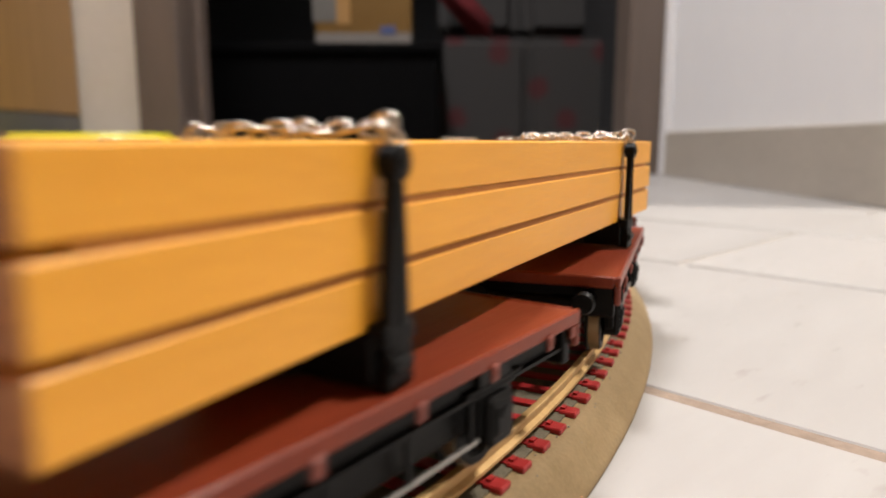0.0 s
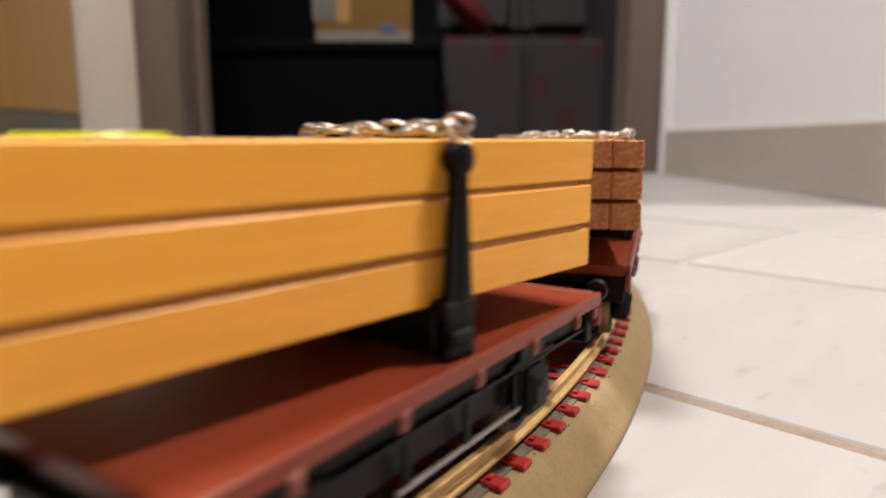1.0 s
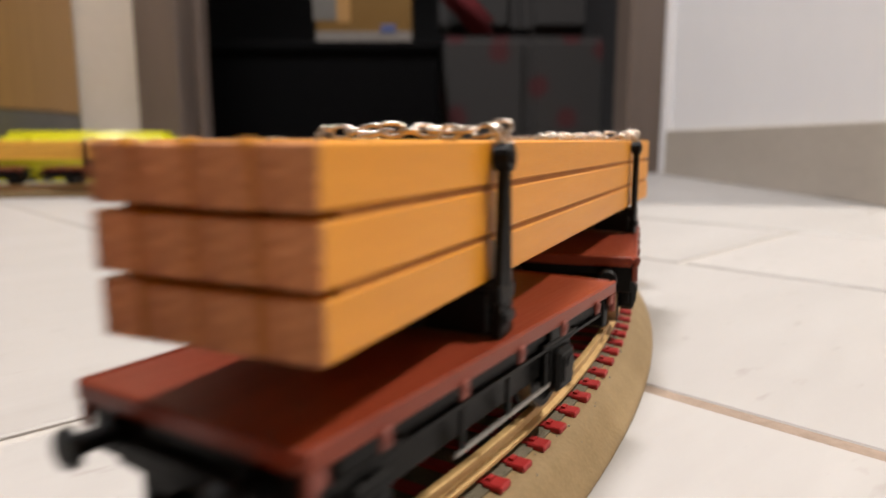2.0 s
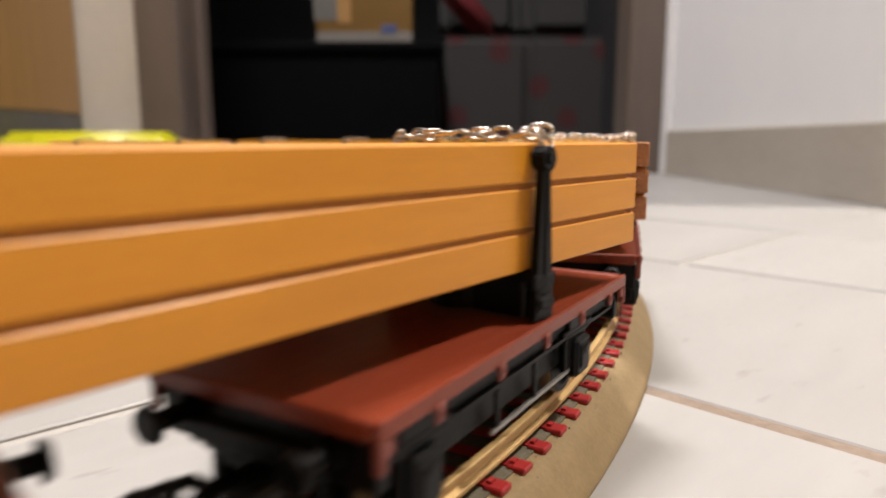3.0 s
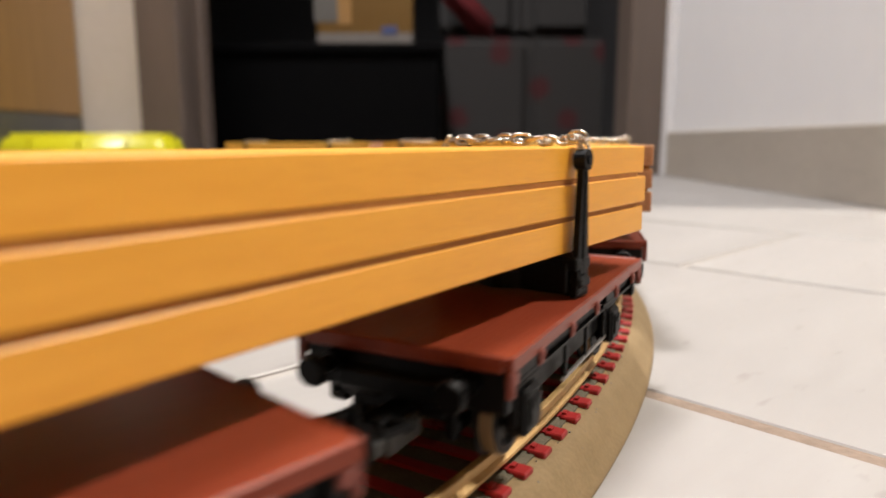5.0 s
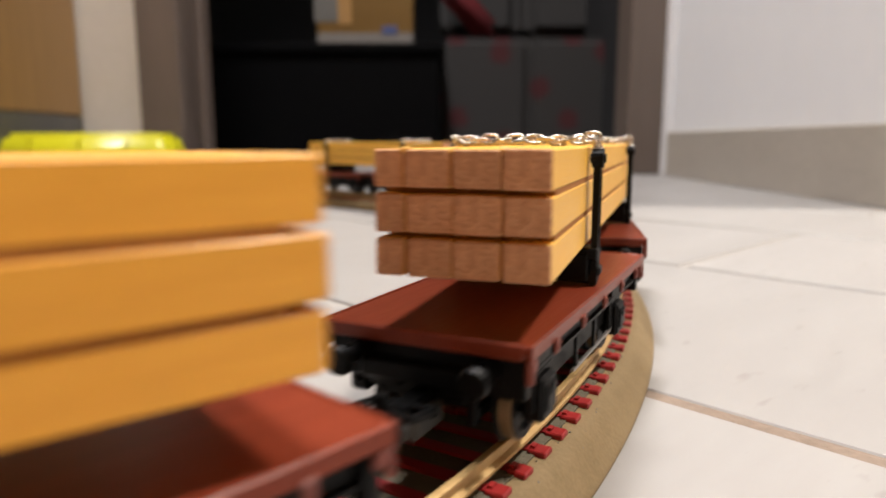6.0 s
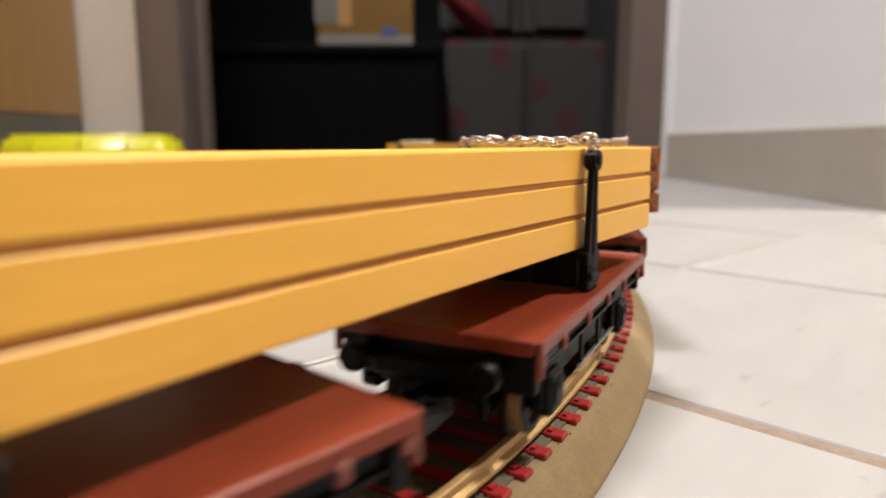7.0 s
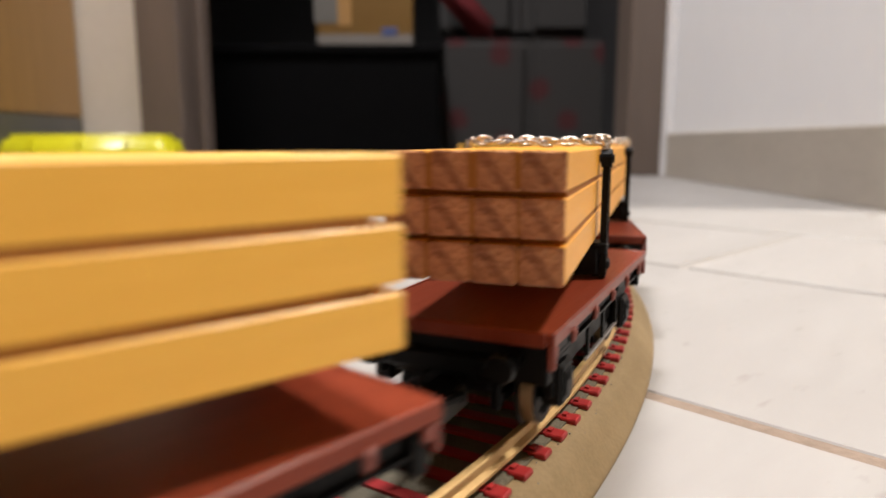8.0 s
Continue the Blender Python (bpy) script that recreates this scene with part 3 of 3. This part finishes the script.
def ring_small(r1, r0, width, segments=28):
    bm = bmesh.new()
    vs = []
    for i in range(segments):
        a = 2 * math.pi * i / segments
        c, s = math.cos(a), math.sin(a)
        vs.append([bm.verts.new((r * c, y, r * s)) for r, y in ((r0, -width / 2), (r1, -width / 2), (r1, width / 2), (r0, width / 2))])
    for i in range(segments):
        p, q = vs[i], vs[(i + 1) % segments]
        for k in range(4):
            bm.faces.new((p[k], p[(k + 1) % 4], q[(k + 1) % 4], q[k]))
    bmesh.ops.recalc_face_normals(bm, faces=bm.faces)
    return bm


def first_wagon(M):
    w = thing("flat_wagon", "red-brown toy flat wagon with black running gear on brass rails", "wagon", "flat wagons of the train")
    part("deck", M["deck"], None, w, "red-brown plastic deck")
    part("underframe", M["underframe"], None, w)
    part("brake_gear", M["brake_gear"], None, w).matrix_basis = pose(-0.004, 0.003, DECK - 0.0085)
    for d in (-1, 1):
        turn = 0 if d > 0 else 180
        part("end_rim", M["end_rim"], None, w).matrix_basis = pose(d * (DL / 2 - 0.0004), 0, DECK - 0.00095)
        part("headstock", M["headstock"], None, w).matrix_basis = pose(d * (DL / 2 - 0.0022), 0, 0)
        part("axle_frame", M["axle_frame"], None, w).matrix_basis = pose(AXLES[d] - 0.002, 0, DECK - 0.0078)
        part("coupling", M["coupling"], None, w).matrix_basis = pose(d * (DL / 2 - 0.004), 0, DECK - 0.0094, 0, 0, turn) @ Matrix.Diagonal((1.13, 1.3, 1.35, 1.0))
        part("coupling_box", M["coupling_box"], None, w, "dull grey coupling box").matrix_basis = pose(d * (DL / 2 - 0.004), 0, DECK - 0.0100, 0, 0, turn)
        for q in (-1, 1):
            part("buffer", M["buffer"], None, w).matrix_basis = pose(d * (DL / 2 - 0.001), q * 0.0101, DECK - 0.0042, 0, 0, turn)
            part("corner_bracket", M["corner_bracket"], None, w, "faded red bracket").matrix_basis = pose(
                d * (DL / 2 - 0.0008), q * (DW / 2 - 0.0004), DECK - 0.0044, 0, 0, turn)
            part("axle_guard", M["axle_guard"], None, w).matrix_basis = pose(AXLES[d], q * (DW / 2 - 0.0020), DECK - 0.0071)
        part("axle", M["axle"], None, w).matrix_basis = pose(AXLES[d], 0.002, WHEEL_R)
    for q in (-1, 1):
        part("side_rim", M["side_rim"], None, w).matrix_basis = pose(0, q * (DW / 2 - 0.0004), DECK - 0.00095)
        part("step_rod", M["step_rod"], None, w, "thin grey metal rod").matrix_basis = pose(0, q * (DW / 2 - 0.0016), DECK - 0.0112)
        for x in (-0.012, 0.0, 0.012):
            part("hanger", M["hanger"], None, w).matrix_basis = pose(x, q * (DW / 2 - 0.0016), DECK - 0.0112)
        for x in (-0.029, -0.0145, 0.0, 0.0145, 0.029):
            part("bracket", M["bracket"], None, w, "faded red stake pocket").matrix_basis = pose(x, q * (DW / 2 + 0.0002), DECK - 0.0032)
    for d in (-1, 1):
        for q in (-1, 1):
            ob = part("wheel", M["wheel"], None, w)
            ob.matrix_basis = pose(AXLES[d], 0.002 + q * 0.0091, WHEEL_R, 0, 0, 0 if q > 0 else 180)
            part("tyre", M["tyre"], None, ob, "worn bright wheel tyre")
    return w


LW, LH = 0.0246, 0.0180     # width and height of the stacked timber
LIFT = 0.0066               # underside of the timber over the deck


def beam_mesh(length, w, h, mat, end):
    bm = boxed((length, w, h), (0, 0, 0), 0.00022, 1)
    for f in bm.faces:
        f.normal_update()
        f.material_index = 1 if abs(f.normal.x) > 0.4 else 0
    return mesh_of("beam", bm, mat, end)


def bolster_meshes():
    B = {}
    bm = boxed((0.0055, LW + 0.0040, 0.0022), (0, 0, LIFT - 0.0011), 0.0003)
    add_box(bm, (0.0060, LW + 0.0008, LIFT - 0.0012), (0, 0, (LIFT - 0.0012) / 2 + 0.0004), 0.0003)
    add_cyl(bm, 0.0052, 0.0028, (0, 0, 0.0020), segments=20)
    for q in (-1, 1):
        add_box(bm, (0.0046, 0.0030, 0.0022), (0, q * (LW / 2 + 0.0005), 0.0012), 0.0005)
    B["bolster"] = mesh_of("bolster", bm, M_BLACK)
    # upright: tapered web with a rib, foot flare and a round eye on top
    bm = bmesh.new()
    top = LIFT + LH - 0.0029
    add_box(bm, (0.0048, 0.0011, top), (0, 0, top / 2))
    for v in bm.verts:
        if v.co.z > top / 2:
            v.co.x *= 0.40
    add_box(bm, (0.0010, 0.0016, top - 0.002), (0, 0, top / 2), 0.0003)
    add_box(bm, (0.0041, 0.0024, 0.0020), (0, 0, 0.0024), 0.0005)
    add_box(bm, (0.0036, 0.0015, 0.0030), (0, 0, 0.0048), 0.0005)
    add_cyl(bm, 0.0017, 0.0020, (0, 0, top + 0.0006), "Y", 18)
    add_cyl(bm, 0.0008, 0.0027, (0, 0, top + 0.0006), "Y", 10)
    B["upright"] = mesh_of("upright", bm, M_BLACK)
    # one chain link: stretched ring of round wire
    bm = bmesh.new()
    n, k = 16, 7
    loops = []
    for i in range(n):
        a = 2 * math.pi * i / n
        c, s = math.cos(a), math.sin(a)
        ctr = Vector((0.00085 * c, 0.00105 * s + (0.00055 if s > 0 else -0.00055) * min(1, abs(s) * 3), 0))
        out = Vector((c, s, 0))
        loops.append([bm.verts.new(ctr + 0.00031 * (math.cos(b) * out + math.sin(b) * Vector((0, 0, 1)))) for b in (2 * math.pi * j / k for j in range(k))])
    for i in range(n):
        p, q = loops[i], loops[(i + 1) % n]
        for j in range(k):
            bm.faces.new((p[j], q[j], q[(j + 1) % k], p[(j + 1) % k]))
    bmesh.ops.recalc_face_normals(bm, faces=bm.faces)
    B["link"] = mesh_of("link", bm, M_CHAIN, smooth=True)
    # the two hooks that hold a chain
    B["hook"] = mesh_of("hook", add_cyl(bmesh.new(), 0.0005, 0.0032, (0, 0, 0), "Z", 8), M_CHAIN)
    B["end_hook"] = mesh_of("chain", add_cyl(bmesh.new(), 0.0005, 0.0032, (0, LW / 2 + 0.0006, LIFT + LH - 0.0014), "Z", 8), M_CHAIN)
    return B


def timber_load(B, front, rear, tone, cut, tall, ahead, behind, narrow):
    """Stack of 4 x 3 beams chained to two bolsters; local origin between the bolsters, on deck level."""
    ld = thing("timber_load", "stack of %s square pine beams chained to black bolsters" % {"honey": "honey-coloured", "amber": "shade-darkened honey-coloured", "pale": "pale yellow"}[tone],
               "timber", "timber loads of the train")
    x1, x0 = GAP_INNER / 2 + front, -GAP_INNER / 2 + rear
    ch = tall / 3
    low = LIFT + 0.0181 - tall      # tops lie level, a taller stack reaches lower
    unit = LW / (3 + narrow)
    widths = [unit * narrow, unit, unit, unit]
    lefts = [-LW / 2 + sum(widths[:c]) for c in range(4)]
    for r in range(3):
        row_y, row_x = random.uniform(-0.0002, 0.0002), random.uniform(-0.0005, 0.0003)
        for c in range(4):
            d0, d1 = random.uniform(-0.0002, 0.0002), random.uniform(-0.0002, 0.0002) + row_x
            ln = x1 - x0 + d1 - d0
            ob = part("beam", beam_mesh(ln, widths[c] - random.uniform(0.00018, 0.00050), ch - random.uniform(0.0007, 0.0010), WOOD_SIDE[tone],
                                        WOOD_END_PALE if tone == "pale" else WOOD_END_SAWN if cut == 4 else WOOD_END), None, ld)
            y = lefts[c] + widths[c] / 2 + row_y
            ob.matrix_basis = pose((x0 + x1 + d0 + d1) / 2, y, low + ch * (r + 0.5), random.uniform(-0.6, 0.6), 0, random.uniform(-0.08, 0.08))
    # strips added to fill the grooves; their brown stands in for groove shade
    for r in (1, 2):
        part("groove_fill", boxed((x1 - x0 - 0.0070, LW - 0.0010, 0.0016), ((x0 + x1) / 2, 0, low + ch * r)), M_GROOVE, ld, "thin brown strip added in a groove between layers, shade in its colour")
    for c in (1, 2, 3):
        for r in range(3):
            part("groove_fill", boxed((x1 - x0 - 0.0007, 0.0012, ch - 0.0015), ((x0 + x1) / 2, lefts[c], low + ch * (r + 0.5))), M_GROOVE, ld, "thin brown strip added to fill the joint between beams")
    for c in (1, 2, 3):
        if cut in (1, 2, 3):
            wide = random.uniform(0.0010, 0.0019)
            part("splinter", add_box(bmesh.new(), (0.0007, wide, random.uniform(0.0005, 0.0009)), (x1 - 0.00015, lefts[c] + random.uniform(-0.0006, 0.0006), low + tall - 0.0006), 0.0002,
                                     pose(0, 0, 0, random.uniform(-14, 14), 0, 0)), WOOD_SIDE[tone], ld, "pale torn splinter at a sawn edge")
    for bx in (GAP_INNER / 2 + ahead, -GAP_INNER / 2 + behind):
        bo = part("bolster", B["bolster"], None, ld, "black plastic bolster")
        bo.matrix_basis = pose(bx, 0, 0)
        for q in (-1, 1):
            part("upright", B["upright"], None, bo).matrix_basis = pose(0, q * (LW / 2 + 0.0013), 0)
        chn = part("chain", B["end_hook"], None, ld, "bright nickel chain")
        chn.matrix_basis = pose(bx, 0, 0)
        part("hook", B["hook"], None, chn).matrix_basis = pose(0, -LW / 2 - 0.0006, LIFT + LH - 0.0014)
        n = 13
        ph = random.random() * 6
        for k in range(n):
            u = (k - (n - 1) / 2) / (n - 1)
            y = u * (LW + 0.0002)
            z = low + tall + 0.0006 + 0.0004 * abs(math.sin(ph + k * 1.9)) + (0.0004 if k == n - 1 else 0.0)
            x = 0.0009 * math.sin(ph + k * 1.3) - 0.001
            part("link", B["link"], None, chn).matrix_basis = pose(x, y, z, random.uniform(-14, 14), (80 if k == n - 1 else 66 if k % 2 else 8) + random.uniform(-16, 16), random.uniform(-22, 22))
        for q in (-1, 1):
            part("link", B["link"], None, chn).matrix_basis = pose(-0.0003, q * (LW / 2 + 0.0010), low + tall + 0.0002, q * -58, 20, 0)
    return ld


# loads from first to last: distance behind the first, front and rear overhang past the bolsters, timber tone, height,
# shift of the front and of the rear bolster, width of the inmost column against the others
LOADS = [(-0.0004, 0.0377, -0.0358, "honey", 0.0192, 0.0027, -0.0038, 1.0), (0.2007, 0.0403, -0.0412, "amber", 0.0183, 0.0027, -0.0067, 0.9),
         (0.3990, 0.0362, -0.0363, "honey", 0.0180, 0.0015, -0.0019, 0.85), (0.6012, 0.0368, -0.0382, "pale", 0.0181, -0.0010, -0.0006, 0.66),
         (0.8034, 0.0446, -0.0380, "honey", 0.0180, -0.0024, -0.0030, 1.0), (0.9990, 0.0380, -0.0300, "pale", 0.0180, -0.002, -0.003, 1.0)]
# way of the first wagon round the loop: coefficients in (t - 4) / 4
WAY = [0.58312, 0.35589, 0.00402, 0.03269, 0.00377, -0.01848, 0.00153]
# small wavering of the speed: seconds, metres ahead
WAVER = [(0, 0.0016), (0.5, 0.0027), (1, 0.003), (1.6, 0.0016), (2.0, 0.0008), (3.5, 0.0029), (4.05, -0.0014), (4.5, -0.0029), (5.9, 0.0017), (6.2, 0.0022), (6.5, 0.0016), (7, 0.0023), (7.5, 0.0015), (8, 0.0004)]
MOVING = []


def way(t):
    u = (t - 4) / 4
    late = 0.0
    for (t0, d0), (t1, d1) in zip(WAVER, WAVER[1:]):
        if t0 <= t <= t1:
            w = (1 - math.cos(math.pi * (t - t0) / (t1 - t0))) / 2
            late = d0 + (d1 - d0) * w
            break
    return late + sum(c * u ** k for k, c in enumerate(WAY))


def on_track(s, inward=0.0029):
    """Pose of a wagon centred s metres round the loop, at rail-top height."""
    a = -s / R
    r = R - inward
    return pose(CX + r * math.cos(a), CY + r * math.sin(a), RAIL_Z, 0, 0, math.degrees(a) - 90)


def between(s):
    """Pose of a load whose front bolster stands s metres round the loop."""
    a, b = on_track(s, 0.0026).translation, on_track(s - GAP_INNER, 0.0026).translation
    d = a - b
    m = (a + b) / 2
    return pose(m.x, m.y, RAIL_Z + DECK + 0.0003, 0, 0, math.degrees(math.atan2(d.y, d.x)))


def train():
    M, B = wagon_meshes(), bolster_meshes()
    first = first_wagon(M)
    for i, (back, front, rear, tone, tall, ahead, behind, narrow) in enumerate(LOADS):
        for inner in (0.0, WAGON_GAP):
            w = first if not MOVING else copy_thing(first, pose(0, 0, 0))
            MOVING.append((w, "wagon", back + inner))
        ld = timber_load(B, front, rear, tone, i, tall, ahead, behind, narrow)
        MOVING.append((ld, "load", back))


def motions():
    times = [0.2 * k for k in range(41)]
    for ob, kind, back in MOVING:
        f = on_track if kind == "wagon" else between
        walk(ob, [(t, f(way(t) - back)) for t in times])
        if kind == "wagon":
            for p in list(ob.children):
                if p.name.split(".")[0] == "wheel":
                    base = p.matrix_basis.copy()
                    spin = 1 if base.to_euler().z < 1 else -1
                    rows = []
                    for k in range(101):
                        t = 0.08 * k
                        rows.append((t, base @ pose(0, 0, 0, 0, spin * math.degrees((way(t) - way(0)) / WHEEL_R) % 360, 0)))
                    walk(p, rows)


room()
kitchen_unit()
dark_cabinet()
sofa()
tub()
track()
train()
tiles()
motions()
